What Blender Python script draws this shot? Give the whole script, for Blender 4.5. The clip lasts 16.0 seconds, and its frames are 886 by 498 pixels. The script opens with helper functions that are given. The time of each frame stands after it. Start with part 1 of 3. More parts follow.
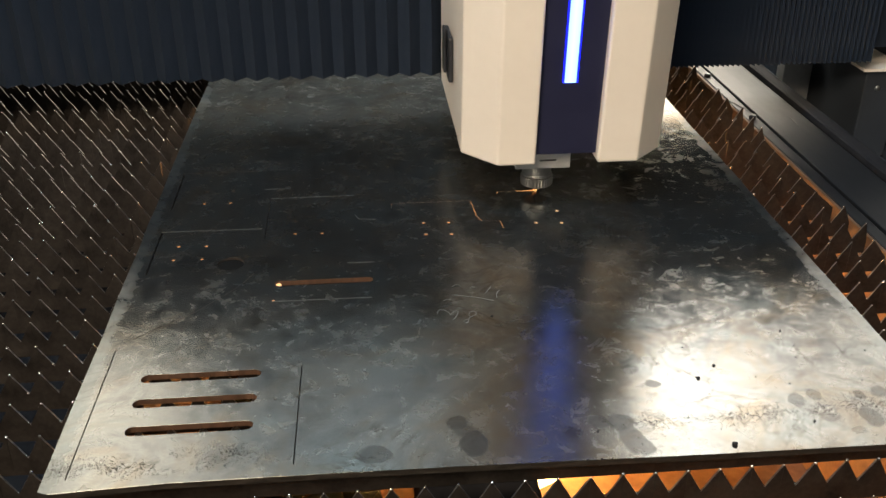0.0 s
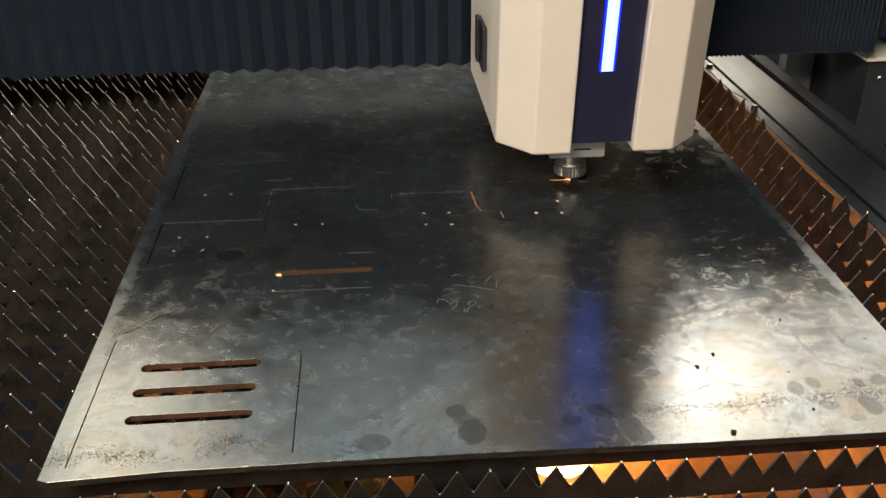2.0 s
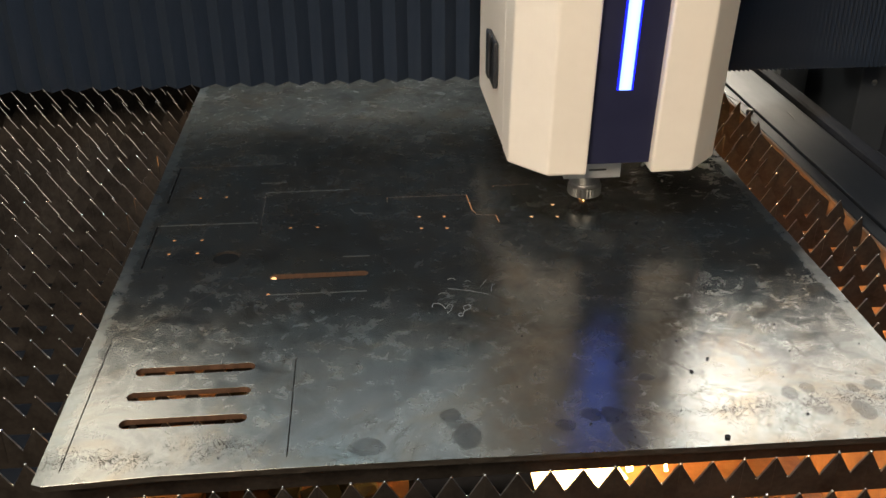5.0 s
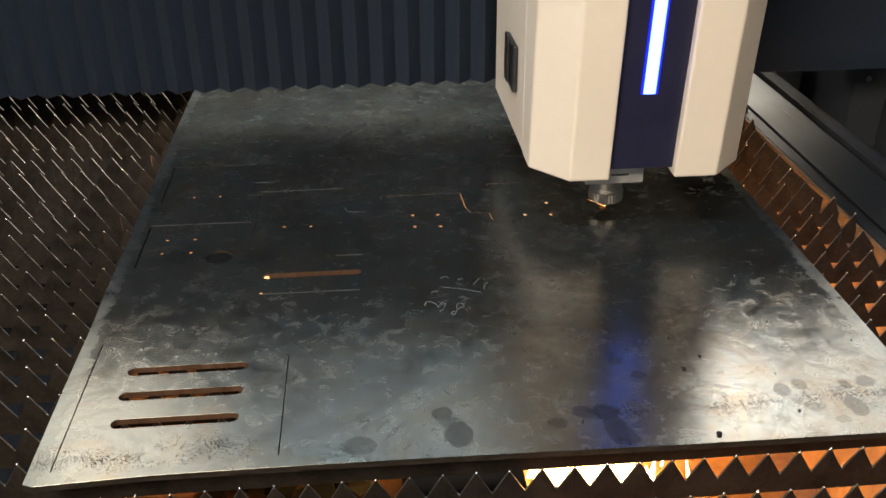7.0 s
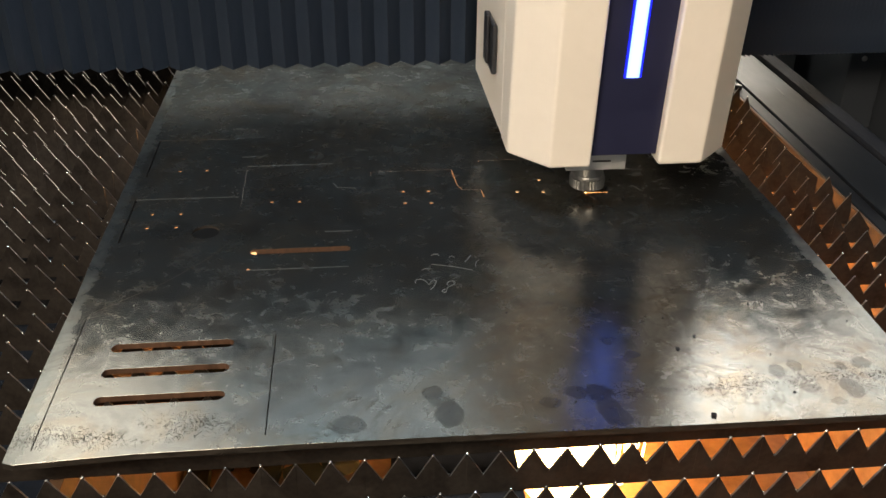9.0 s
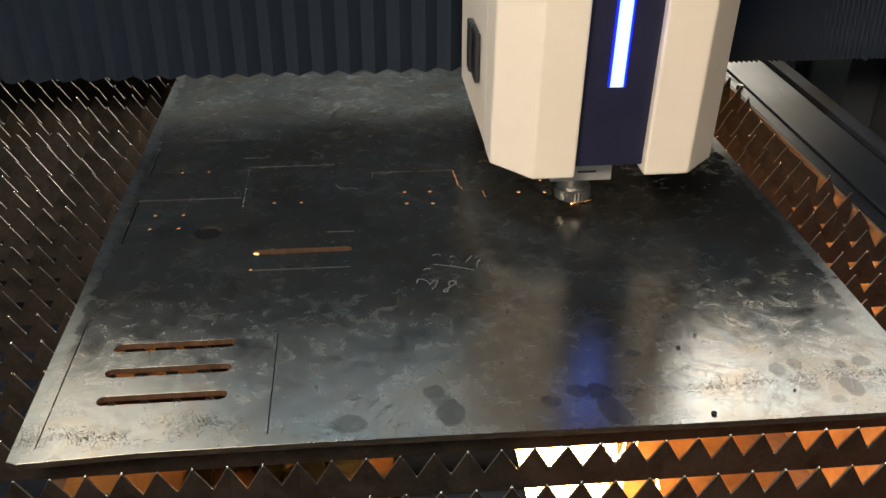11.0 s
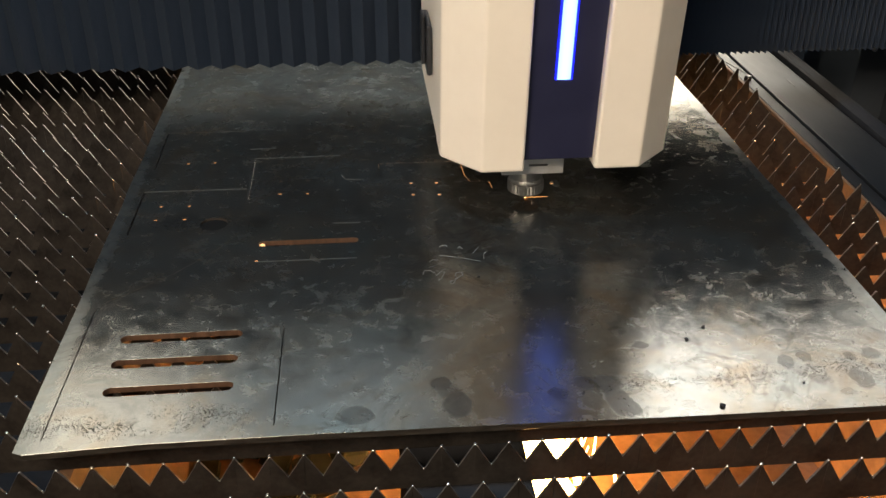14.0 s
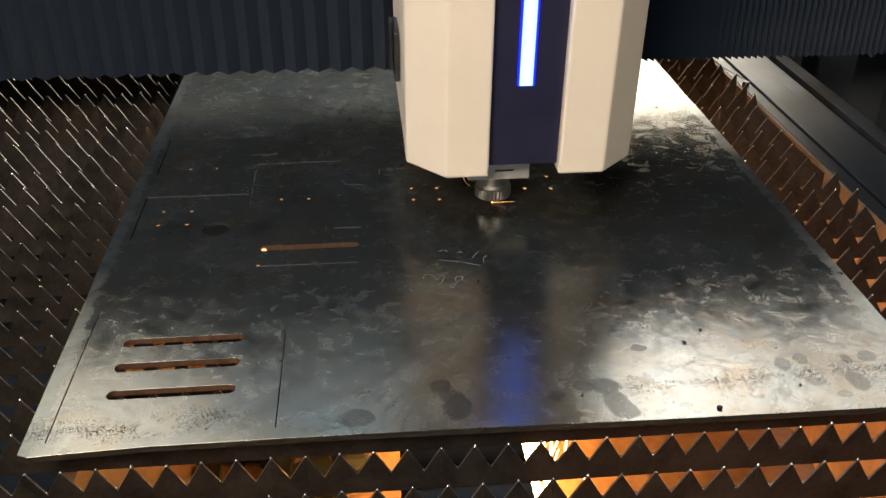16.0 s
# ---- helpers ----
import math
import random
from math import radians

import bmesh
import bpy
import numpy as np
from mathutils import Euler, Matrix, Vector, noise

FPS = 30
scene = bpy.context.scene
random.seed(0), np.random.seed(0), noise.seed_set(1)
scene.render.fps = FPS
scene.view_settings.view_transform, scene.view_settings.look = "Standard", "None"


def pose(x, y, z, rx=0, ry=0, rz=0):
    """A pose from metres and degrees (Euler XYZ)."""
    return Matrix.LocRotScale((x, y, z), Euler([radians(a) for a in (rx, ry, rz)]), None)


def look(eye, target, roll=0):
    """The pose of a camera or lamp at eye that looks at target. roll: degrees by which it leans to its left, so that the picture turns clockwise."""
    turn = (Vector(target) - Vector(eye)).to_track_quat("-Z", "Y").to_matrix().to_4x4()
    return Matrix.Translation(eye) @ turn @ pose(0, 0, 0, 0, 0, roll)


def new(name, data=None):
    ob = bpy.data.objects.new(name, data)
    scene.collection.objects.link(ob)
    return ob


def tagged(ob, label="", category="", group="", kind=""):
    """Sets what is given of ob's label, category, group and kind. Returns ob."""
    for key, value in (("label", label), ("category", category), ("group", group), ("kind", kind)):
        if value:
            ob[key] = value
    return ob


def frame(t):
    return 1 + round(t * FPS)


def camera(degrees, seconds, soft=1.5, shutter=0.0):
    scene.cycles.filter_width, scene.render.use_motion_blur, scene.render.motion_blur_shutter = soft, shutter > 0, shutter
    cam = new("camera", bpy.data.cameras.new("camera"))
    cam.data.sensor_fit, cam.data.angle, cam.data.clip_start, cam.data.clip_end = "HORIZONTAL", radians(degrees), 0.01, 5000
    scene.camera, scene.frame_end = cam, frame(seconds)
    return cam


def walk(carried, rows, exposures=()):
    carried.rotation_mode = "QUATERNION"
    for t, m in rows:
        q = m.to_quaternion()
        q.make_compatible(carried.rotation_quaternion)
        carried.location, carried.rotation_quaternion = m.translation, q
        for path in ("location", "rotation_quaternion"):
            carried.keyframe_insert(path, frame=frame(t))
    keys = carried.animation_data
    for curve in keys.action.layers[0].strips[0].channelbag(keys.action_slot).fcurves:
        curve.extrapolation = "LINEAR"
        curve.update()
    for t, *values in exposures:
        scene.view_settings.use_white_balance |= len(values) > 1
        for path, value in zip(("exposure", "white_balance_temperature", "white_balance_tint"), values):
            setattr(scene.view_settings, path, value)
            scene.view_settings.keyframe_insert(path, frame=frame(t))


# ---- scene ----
cam = camera(50.2, 16.0)
PATH = [
    (0, (0.352, -0.767, 1.475), (0.503, 0.991, 0.533), -0.2),
    (0.5, (0.352, -0.77, 1.471), (0.492, 0.989, 0.53), -0.2),
    (1, (0.357, -0.773, 1.471), (0.486, 0.985, 0.526), -0.4),
    (1.5, (0.359, -0.774, 1.473), (0.494, 0.981, 0.524), -0.4),
    (2, (0.359, -0.771, 1.47), (0.499, 0.982, 0.517), -0.5),
    (2.5, (0.359, -0.77, 1.473), (0.495, 0.983, 0.52), -0.5),
    (3, (0.36, -0.769, 1.472), (0.493, 0.986, 0.522), -0.5),
    (3.5, (0.359, -0.77, 1.473), (0.497, 0.984, 0.521), -0.3),
    (4, (0.359, -0.771, 1.474), (0.504, 0.983, 0.524), -0.1),
    (6.5, (0.367, -0.768, 1.471), (0.518, 0.985, 0.521), -0.5),
    (7, (0.37, -0.771, 1.472), (0.519, 0.982, 0.52), -0.5),
    (7.5, (0.372, -0.771, 1.468), (0.52, 0.978, 0.509), -0.5),
    (8, (0.369, -0.761, 1.46), (0.523, 0.98, 0.487), 0.1),
    (8.5, (0.368, -0.754, 1.456), (0.53, 0.98, 0.472), 0.3),
    (9, (0.367, -0.752, 1.458), (0.54, 0.977, 0.468), 0.4),
    (11.5, (0.371, -0.758, 1.459), (0.53, 0.974, 0.471), -0.1),
    (12, (0.374, -0.753, 1.457), (0.521, 0.976, 0.462), -0.3),
    (12.5, (0.379, -0.749, 1.456), (0.52, 0.978, 0.458), -0.5),
    (13, (0.375, -0.75, 1.454), (0.516, 0.977, 0.457), -0.3),
    (13.5, (0.371, -0.751, 1.455), (0.522, 0.974, 0.455), 0.1),
    (14, (0.368, -0.753, 1.455), (0.522, 0.971, 0.453), 0.0),
    (14.5, (0.367, -0.756, 1.456), (0.521, 0.97, 0.457), 0.1),
    (15, (0.366, -0.761, 1.458), (0.52, 0.968, 0.463), 0.1),
    (15.5, (0.368, -0.763, 1.461), (0.521, 0.966, 0.469), 0.0),
    (16, (0.368, -0.764, 1.459), (0.521, 0.966, 0.468), -0.1),
]
EXPOSURE = [(0, 0.0), (4, 0.02), (6.5, 0.15), (9, 0.15), (12, 0.1), (16, 0.06)]
walk(cam, [(t, look(eye, target, roll)) for t, eye, target, roll in PATH], EXPOSURE)

# ---- world, lamps and exposure ----
world = bpy.data.worlds.new("workshop_air")
scene.world = world
world.use_nodes = True
world.node_tree.nodes["Background"].inputs["Color"].default_value = (0.55, 0.65, 0.8, 1)
world.node_tree.nodes["Background"].inputs["Strength"].default_value = 0.02
scene.view_settings.exposure = 0.0


def area_lamp(name, eye, target, sx, sy, watts, colour):
    data = bpy.data.lights.new(name, "AREA")
    data.shape, data.size, data.size_y, data.energy, data.color = "RECTANGLE", sx, sy, watts, colour
    ob = new(name, data)
    ob.matrix_world = look(eye, target)
    return ob


area_lamp("bright_bay_lamp", (2.3, 3.1, 3.25), (0.8, 0.2, 0.9), 2.0, 1.15, 56, (1.0, 0.92, 0.8))
area_lamp("bay_floodlight", (1.9, 3.0, 2.98), (0.75, 0.1, 0.8), 0.8, 0.8, 22, (1.0, 0.95, 0.86)).data.shape = "DISK"
area_lamp("low_bay_lamp", (1.68, 3.05, 1.5), (0.9, 1.0, 0.8), 0.7, 0.7, 26, (1.0, 0.88, 0.7))
area_lamp("side_bay_lamp", (-1.05, 3.1, 3.3), (0.1, 0.1, 0.8), 0.9, 0.9, 27, (1.0, 0.9, 0.72))
# added uplight, brightens the ceiling area that the near sheet mirrors
area_lamp("rear_ceiling_fill", (0.4, 4.2, 4.1), (0.4, 5.0, 5.0), 3.0, 0.6, 200, (0.9, 0.97, 1.0))
area_lamp("front_ceiling_lamp", (-0.75, -2.1, 3.0), (0.6, 0.7, 1.0), 1.3, 0.9, 142, (1.0, 0.84, 0.64))
# added bluish fill from above for slat edges and dark parts
area_lamp("overhead_fill", (0.2, 0.1, 4.2), (0.3, 0.3, 0.0), 1.2, 0.6, 95, (0.58, 0.79, 1.0))

# ---- materials ----


def graph(name):
    m = bpy.data.materials.new(name)
    m.use_nodes = True
    nt = m.node_tree
    return m, nt, nt.nodes["Principled BSDF"]


def node(nt, kind, **values):
    n = nt.nodes.new(kind)
    for k, v in values.items():
        n.inputs[k.replace("_", " ")].default_value = v
    return n


def ramp(nt, source, stops):
    n = nt.nodes.new("ShaderNodeValToRGB")
    e = n.color_ramp.elements
    while len(e) < len(stops):
        e.new(0.5)
    for el, (p, c) in zip(e, stops):
        el.position = p
        el.color = (*c, 1) if len(c) == 3 else c
    nt.links.new(source, n.inputs[0])
    return n.outputs[0]


def maths(nt, op, a, b=None, clamp=False):
    n = nt.nodes.new("ShaderNodeMath")
    n.operation, n.use_clamp = op, clamp
    for i, v in enumerate((a, b)):
        if v is None:
            continue
        if isinstance(v, (int, float)):
            n.inputs[i].default_value = v
        else:
            nt.links.new(v, n.inputs[i])
    return n.outputs[0]


def mix(nt, fac, a, b, mode="MIX"):
    n = nt.nodes.new("ShaderNodeMix")
    n.data_type, n.blend_type = "RGBA", mode
    for i, v in ((0, fac), (6, a), (7, b)):
        if isinstance(v, (int, float)):
            n.inputs[i].default_value = v
        elif isinstance(v, tuple):
            n.inputs[i].default_value = (*v, 1)
        else:
            nt.links.new(v, n.inputs[i])
    return n.outputs[2]


def noise_of(nt, scale, detail=4.0, rough=0.55, distortion=0.0, stretch=(1, 1, 1)):
    tc = nt.nodes.new("ShaderNodeTexCoord")
    mp = nt.nodes.new("ShaderNodeMapping")
    mp.inputs["Scale"].default_value = stretch
    nt.links.new(tc.outputs["Object"], mp.inputs["Vector"])
    n = node(nt, "ShaderNodeTexNoise", Scale=scale, Detail=detail, Roughness=rough, Distortion=distortion)
    nt.links.new(mp.outputs[0], n.inputs["Vector"])
    return n.outputs["Fac"]


def bump(nt, bsdf, height, strength, distance):
    n = node(nt, "ShaderNodeBump", Strength=strength, Distance=distance)
    nt.links.new(height, n.inputs["Height"])
    nt.links.new(n.outputs[0], bsdf.inputs["Normal"])


def surface(name, dark, light, rough, metal=0.0, scale=30.0, spread=0.12, relief=0.1, distance=0.001, stretch=(1, 1, 1)):
    m, nt, b = graph(name)
    big, fine = noise_of(nt, scale, 5, 0.6, 0.4, stretch), noise_of(nt, scale * 9, 3, 0.6, 0, stretch)
    both = maths(nt, "ADD", maths(nt, "MULTIPLY", big, 0.7), maths(nt, "MULTIPLY", fine, 0.3))
    nt.links.new(ramp(nt, both, [(0.32, dark), (0.68, light)]), b.inputs["Base Color"])
    r = maths(nt, "ADD", maths(nt, "MULTIPLY", maths(nt, "SUBTRACT", both, 0.5), spread * 4), rough, True)
    nt.links.new(r, b.inputs["Roughness"])
    b.inputs["Metallic"].default_value = metal
    bump(nt, b, fine, relief, distance)
    return m


def glow(name, colour, strength):
    m, nt, b = graph(name)
    b.inputs["Base Color"].default_value = (0.02, 0.02, 0.02, 1)
    b.inputs["Emission Color"].default_value = (*colour, 1)
    b.inputs["Emission Strength"].default_value = strength
    return m


# stains on the sheet: x, y, half width, half depth, weight
STAINS = [
    (0.4394, 0.0765, 0.013, 0.013, 0.9), (0.447, 0.063, 0.013, 0.011, 0.6), (0.455, 0.041, 0.0155, 0.024, 1.0), (0.346, 0.03, 0.019, 0.016, 0.8),
    (0.6235, 0.062, 0.0165, 0.017, 1.0), (0.629, 0.032, 0.0135, 0.026, 0.9), (0.638, 0.02, 0.012, 0.016, 0.9), (0.5986, 0.066, 0.013, 0.012, 0.85),
    (0.5669, 0.0495, 0.012, 0.009, 0.7), (0.679, 0.1287, 0.0095, 0.009, 0.9), (0.659, 0.16, 0.012, 0.009, 0.6),
    (0.8374, 0.0827, 0.0105, 0.0125, 0.75), (0.8614, 0.0923, 0.009, 0.0125, 0.7), (0.9412, 0.0901, 0.012, 0.012, 0.7),
    (0.9099, 0.0466, 0.0125, 0.018, 0.75), (0.9156, 0.086, 0.007, 0.008, 0.7), (0.862, 0.05, 0.012, 0.009, 0.5), (0.885, 0.024, 0.01, 0.008, 0.4),
    (0.095, 0.482, 0.05, 0.035, 0.45), (0.145, 0.476, 0.028, 0.028, 0.5), (0.2, 0.47, 0.04, 0.03, 0.4), (0.245, 0.6, 0.07, 0.07, 0.4),
    (0.54, 0.27, 0.05, 0.05, 0.3), (0.66, 0.22, 0.05, 0.05, 0.35), (0.32, 0.25, 0.06, 0.04, 0.25),
]


def sheet_material():
    m, nt, b = graph("mill_scale_steel")
    tc = nt.nodes.new("ShaderNodeTexCoord")
    plain = nt.nodes.new("ShaderNodeSeparateXYZ")
    nt.links.new(tc.outputs["Object"], plain.inputs[0])

    def warped(scale, amount):
        warp = node(nt, "ShaderNodeTexNoise", Scale=scale, Detail=5.0, Roughness=0.6)
        nt.links.new(tc.outputs["Object"], warp.inputs["Vector"])
        shift = nt.nodes.new("ShaderNodeVectorMath")
        shift.operation = "MULTIPLY_ADD"
        nt.links.new(warp.outputs["Color"], shift.inputs[0])
        shift.inputs[1].default_value, shift.inputs[2].default_value = (amount, amount, 0.0), (-amount / 2, -amount / 2, 0.0)
        place = nt.nodes.new("ShaderNodeVectorMath")
        nt.links.new(tc.outputs["Object"], place.inputs[0])
        nt.links.new(shift.outputs[0], place.inputs[1])
        out = nt.nodes.new("ShaderNodeSeparateXYZ")
        nt.links.new(place.outputs[0], out.inputs[0])
        return out

    def above(value, floor, gain):
        return maths(nt, "MULTIPLY", maths(nt, "SUBTRACT", value, floor, True), gain, True)

    def ridge(value, width):
        off = maths(nt, "ABSOLUTE", maths(nt, "SUBTRACT", value, 0.5))
        return maths(nt, "SUBTRACT", 1.0, maths(nt, "DIVIDE", off, width), True)

    def times(*values):
        out = values[0]
        for v in values[1:]:
            out = maths(nt, "MULTIPLY", out, v)
        return out

    sep = warped(45.0, 0.014)
    stain = None
    for x, y, w, d, k in STAINS:
        dx = maths(nt, "DIVIDE", maths(nt, "SUBTRACT", sep.outputs[0], x), w)
        dy = maths(nt, "DIVIDE", maths(nt, "SUBTRACT", sep.outputs[1], y), d)
        r2 = maths(nt, "ADD", maths(nt, "MULTIPLY", dx, dx), maths(nt, "MULTIPLY", dy, dy))
        v = maths(nt, "MULTIPLY", maths(nt, "MULTIPLY", maths(nt, "SUBTRACT", 1.15, r2), 2.4 if w < 0.025 else 0.9, True), k)
        stain = v if stain is None else maths(nt, "MAXIMUM", stain, v)
    cloud = noise_of(nt, 3.2, 6, 0.58, 0.5)
    swirl = noise_of(nt, 8, 7, 0.62, 1.6)
    mottle = noise_of(nt, 38, 6, 0.68, 0.6)
    rolled = noise_of(nt, 14, 4, 0.6, 0.3, (1, 12, 1))
    both = maths(nt, "ADD", maths(nt, "MULTIPLY", cloud, 0.3), maths(nt, "ADD", maths(nt, "MULTIPLY", swirl, 0.36), maths(nt, "MULTIPLY", mottle, 0.34)))
    base = ramp(nt, both, [(0.38, (0.036, 0.037, 0.037)), (0.5, (0.055, 0.057, 0.056)), (0.62, (0.085, 0.083, 0.077))])
    # blue-grey scale and brown oil film
    teal = noise_of(nt, 5.5, 6, 0.62, 1.1, (1, 1.4, 1))
    base = mix(nt, times(above(teal, 0.46, 3.0), 0.7), base, (0.05, 0.064, 0.067))
    veil = noise_of(nt, 7, 7, 0.66, 1.8)
    base = mix(nt, times(above(veil, 0.44, 3.0), 0.6), base, (0.07, 0.053, 0.034))
    curl = ridge(noise_of(nt, 6.5, 4, 0.55, 2.6), 0.035)
    where = above(noise_of(nt, 4.5, 3, 0.5), 0.46, 8.0)
    curl = times(curl, where, above(mottle, 0.36, 5.0))
    base = mix(nt, times(curl, 0.6), base, (0.03, 0.024, 0.018))
    thread = times(ridge(noise_of(nt, 3.8, 6, 0.6, 1.4), 0.009), above(noise_of(nt, 7, 3), 0.5, 8.0))
    base = mix(nt, times(thread, 0.7), base, (0.03, 0.022, 0.015))
    # scale pitting in a ragged band along the near edge, flaking at the corner
    wide = warped(9.0, 0.06)
    away = maths(nt, "ABSOLUTE", maths(nt, "SUBTRACT", wide.outputs[1], maths(nt, "ADD", maths(nt, "MULTIPLY", plain.outputs[0], 0.03), 0.036)))
    band = maths(nt, "SUBTRACT", 1.0, maths(nt, "DIVIDE", away, 0.03), True)
    vo = node(nt, "ShaderNodeTexVoronoi", Scale=620.0)
    nt.links.new(tc.outputs["Object"], vo.inputs["Vector"])
    spc = nt.nodes.new("ShaderNodeSeparateColor")
    nt.links.new(vo.outputs["Color"], spc.inputs[0])
    grain = maths(nt, "ADD", maths(nt, "MULTIPLY", spc.outputs[0], 0.45), maths(nt, "MULTIPLY", band, 0.36))
    speck = maths(nt, "MULTIPLY", maths(nt, "SUBTRACT", grain, maths(nt, "ADD", vo.outputs["Distance"], 0.1), True), 14.0, True)
    patchy = above(noise_of(nt, 16, 4), 0.4, 8.0)
    side = maths(nt, "MAXIMUM", above(plain.outputs[0], 0.6, 14.0), maths(nt, "MULTIPLY", maths(nt, "SUBTRACT", 0.26, plain.outputs[0]), 14.0, True))
    pits = times(speck, above(band, 0.05, 6.0), patchy, side, 0.95)
    flake = times(above(noise_of(nt, 85, 5, 0.7, 0.8), 0.53, 14.0), above(noise_of(nt, 13, 4, 0.6), 0.44, 7.0), band, maths(nt, "MULTIPLY", maths(nt, "SUBTRACT", 0.28, plain.outputs[0]), 8.0, True))
    # paler rubbed margins along both long sides
    ex = maths(nt, "MINIMUM", sep.outputs[0], maths(nt, "SUBTRACT", 1.0, sep.outputs[0]))
    rub = maths(nt, "MULTIPLY", maths(nt, "SUBTRACT", 0.02, ex), 110.0, True)
    base = mix(nt, times(rub, both, 0.5), base, (0.15, 0.17, 0.175))
    base = mix(nt, times(stain, 0.65), base, (0.012, 0.012, 0.013))
    base = mix(nt, pits, base, (0.008, 0.006, 0.005))
    base = mix(nt, times(flake, 0.6), base, (0.016, 0.014, 0.011))
    rough = maths(nt, "ADD", maths(nt, "MULTIPLY", both, 0.22), maths(nt, "ADD", maths(nt, "MULTIPLY", mottle, 0.22), 0.03))
    for v, k in ((stain, 0.05), (pits, 0.12), (rub, 0.06)):
        rough = maths(nt, "ADD", rough, maths(nt, "MULTIPLY", v, k))
    h = maths(nt, "ADD", maths(nt, "MULTIPLY", mottle, 0.1), maths(nt, "ADD", maths(nt, "MULTIPLY", rolled, 0.15), maths(nt, "MULTIPLY", swirl, 0.05)))
    h = maths(nt, "SUBTRACT", h, maths(nt, "MULTIPLY", maths(nt, "MAXIMUM", pits, flake), 0.12))
    # worn scale: a short-tailed sheen over a dull body
    nt.nodes.remove(b)
    sheen = nt.nodes.new("ShaderNodeBsdfAnisotropic")
    sheen.distribution = "BECKMANN"
    body = nt.nodes.new("ShaderNodeBsdfDiffuse")
    blend = nt.nodes.new("ShaderNodeMixShader")
    blend.inputs[0].default_value = 0.75
    for shader in (sheen, body):
        nt.links.new(base, shader.inputs["Color"])
        bump(nt, shader, h, 0.055, 0.001)
    nt.links.new(rough, sheen.inputs["Roughness"])
    nt.links.new(body.outputs[0], blend.inputs[1])
    nt.links.new(sheen.outputs[0], blend.inputs[2])
    # oil film, dulled where stained or pitted
    film = nt.nodes.new("ShaderNodeBsdfAnisotropic")
    film.distribution = "BECKMANN"
    nt.links.new(rough, film.inputs["Roughness"])
    bump(nt, film, h, 0.055, 0.001)
    gloss = node(nt, "ShaderNodeFresnel", IOR=1.5)
    clean = maths(nt, "SUBTRACT", 1.0, maths(nt, "MAXIMUM", times(stain, 0.35), maths(nt, "MAXIMUM", times(pits, 0.8), maths(nt, "MAXIMUM", times(flake, 0.6), times(curl, 0.6)))))
    tone = ramp(nt, both, [(0.4, (0.38, 0.38, 0.38)), (0.5, (0.72, 0.71, 0.69)), (0.58, (1.0, 0.98, 0.94))])
    tone = mix(nt, times(above(veil, 0.48, 5.0), 0.75), tone, (0.6, 0.48, 0.34))
    tone = mix(nt, times(above(teal, 0.5, 4.0), 0.5), tone, (0.62, 0.76, 0.78))
    nt.links.new(tone, film.inputs["Color"])
    top = nt.nodes.new("ShaderNodeMixShader")
    nt.links.new(times(gloss.outputs[0], clean), top.inputs[0])
    nt.links.new(blend.outputs[0], top.inputs[1])
    nt.links.new(film.outputs[0], top.inputs[2])
    nt.links.new(top.outputs[0], nt.nodes["Material Output"].inputs["Surface"])
    return m


def strip_material():
    m, nt, b = graph("blue_led_strip")
    b.inputs["Base Color"].default_value = (0.01, 0.01, 0.02, 1)
    b.inputs["Specular IOR Level"].default_value = 0.1
    tc = nt.nodes.new("ShaderNodeTexCoord")
    sp = nt.nodes.new("ShaderNodeSeparateXYZ")
    nt.links.new(tc.outputs["Generated"], sp.inputs[0])
    d = maths(nt, "MULTIPLY", maths(nt, "ABSOLUTE", maths(nt, "SUBTRACT", sp.outputs[0], 0.5)), 2.0)
    nt.links.new(ramp(nt, d, [(0.0, (0.2, 0.32, 1.0)), (0.7, (0.16, 0.26, 1.0)), (0.8, (0.004, 0.01, 0.9)), (1.0, (0.002, 0.004, 0.45))]), b.inputs["Emission Color"])
    b.inputs["Emission Strength"].default_value = 5.0
    return m


SHEET = sheet_material()
SHEET_EDGE = surface("sheet_edge_steel", (0.035, 0.03, 0.026), (0.11, 0.095, 0.08), 0.4, 0.7, 40, 0.1, 0.3, 0.001, (1, 1, 5))
SLAT = surface("scorched_slat_steel", (0.032, 0.027, 0.024), (0.092, 0.078, 0.068), 0.47, 0.78, 18, 0.1, 0.3, 0.0008)
EDGE = surface("molten_smoothed_edge", (0.16, 0.145, 0.13), (0.42, 0.39, 0.36), 0.38, 0.9, 90, 0.12, 0.3, 0.0005)
# darker than the oxide alone: the shade of the recess is in the colour
OLD_CUT = surface("oxidised_shaded_cut_steel", (0.014, 0.01, 0.008), (0.04, 0.028, 0.02), 0.75, 0.1, 120, 0.1, 0.4, 0.0005, (1, 1, 0.1))
BROWN_CUT = surface("heat_browned_cut_steel", (0.05, 0.026, 0.015), (0.13, 0.07, 0.042), 0.6, 0.2, 120, 0.1, 0.4, 0.0005, (1, 1, 0.1))
# near black, stands in for the darkness inside holes and cuts
SHADE_BLACK = surface("shade_black", (0.003, 0.003, 0.003), (0.006, 0.006, 0.006), 0.9, 0.0, 60)
LIT_WALL = surface("pale_lit_cut_wall", (0.035, 0.038, 0.038), (0.1, 0.1, 0.097), 0.6, 0.3, 150, 0.1, 0.3)
CUT = surface("fresh_cut_steel", (0.25, 0.2, 0.16), (0.45, 0.38, 0.32), 0.45, 0.6, 120, 0.1, 0.4, 0.0005, (1, 1, 0.1))
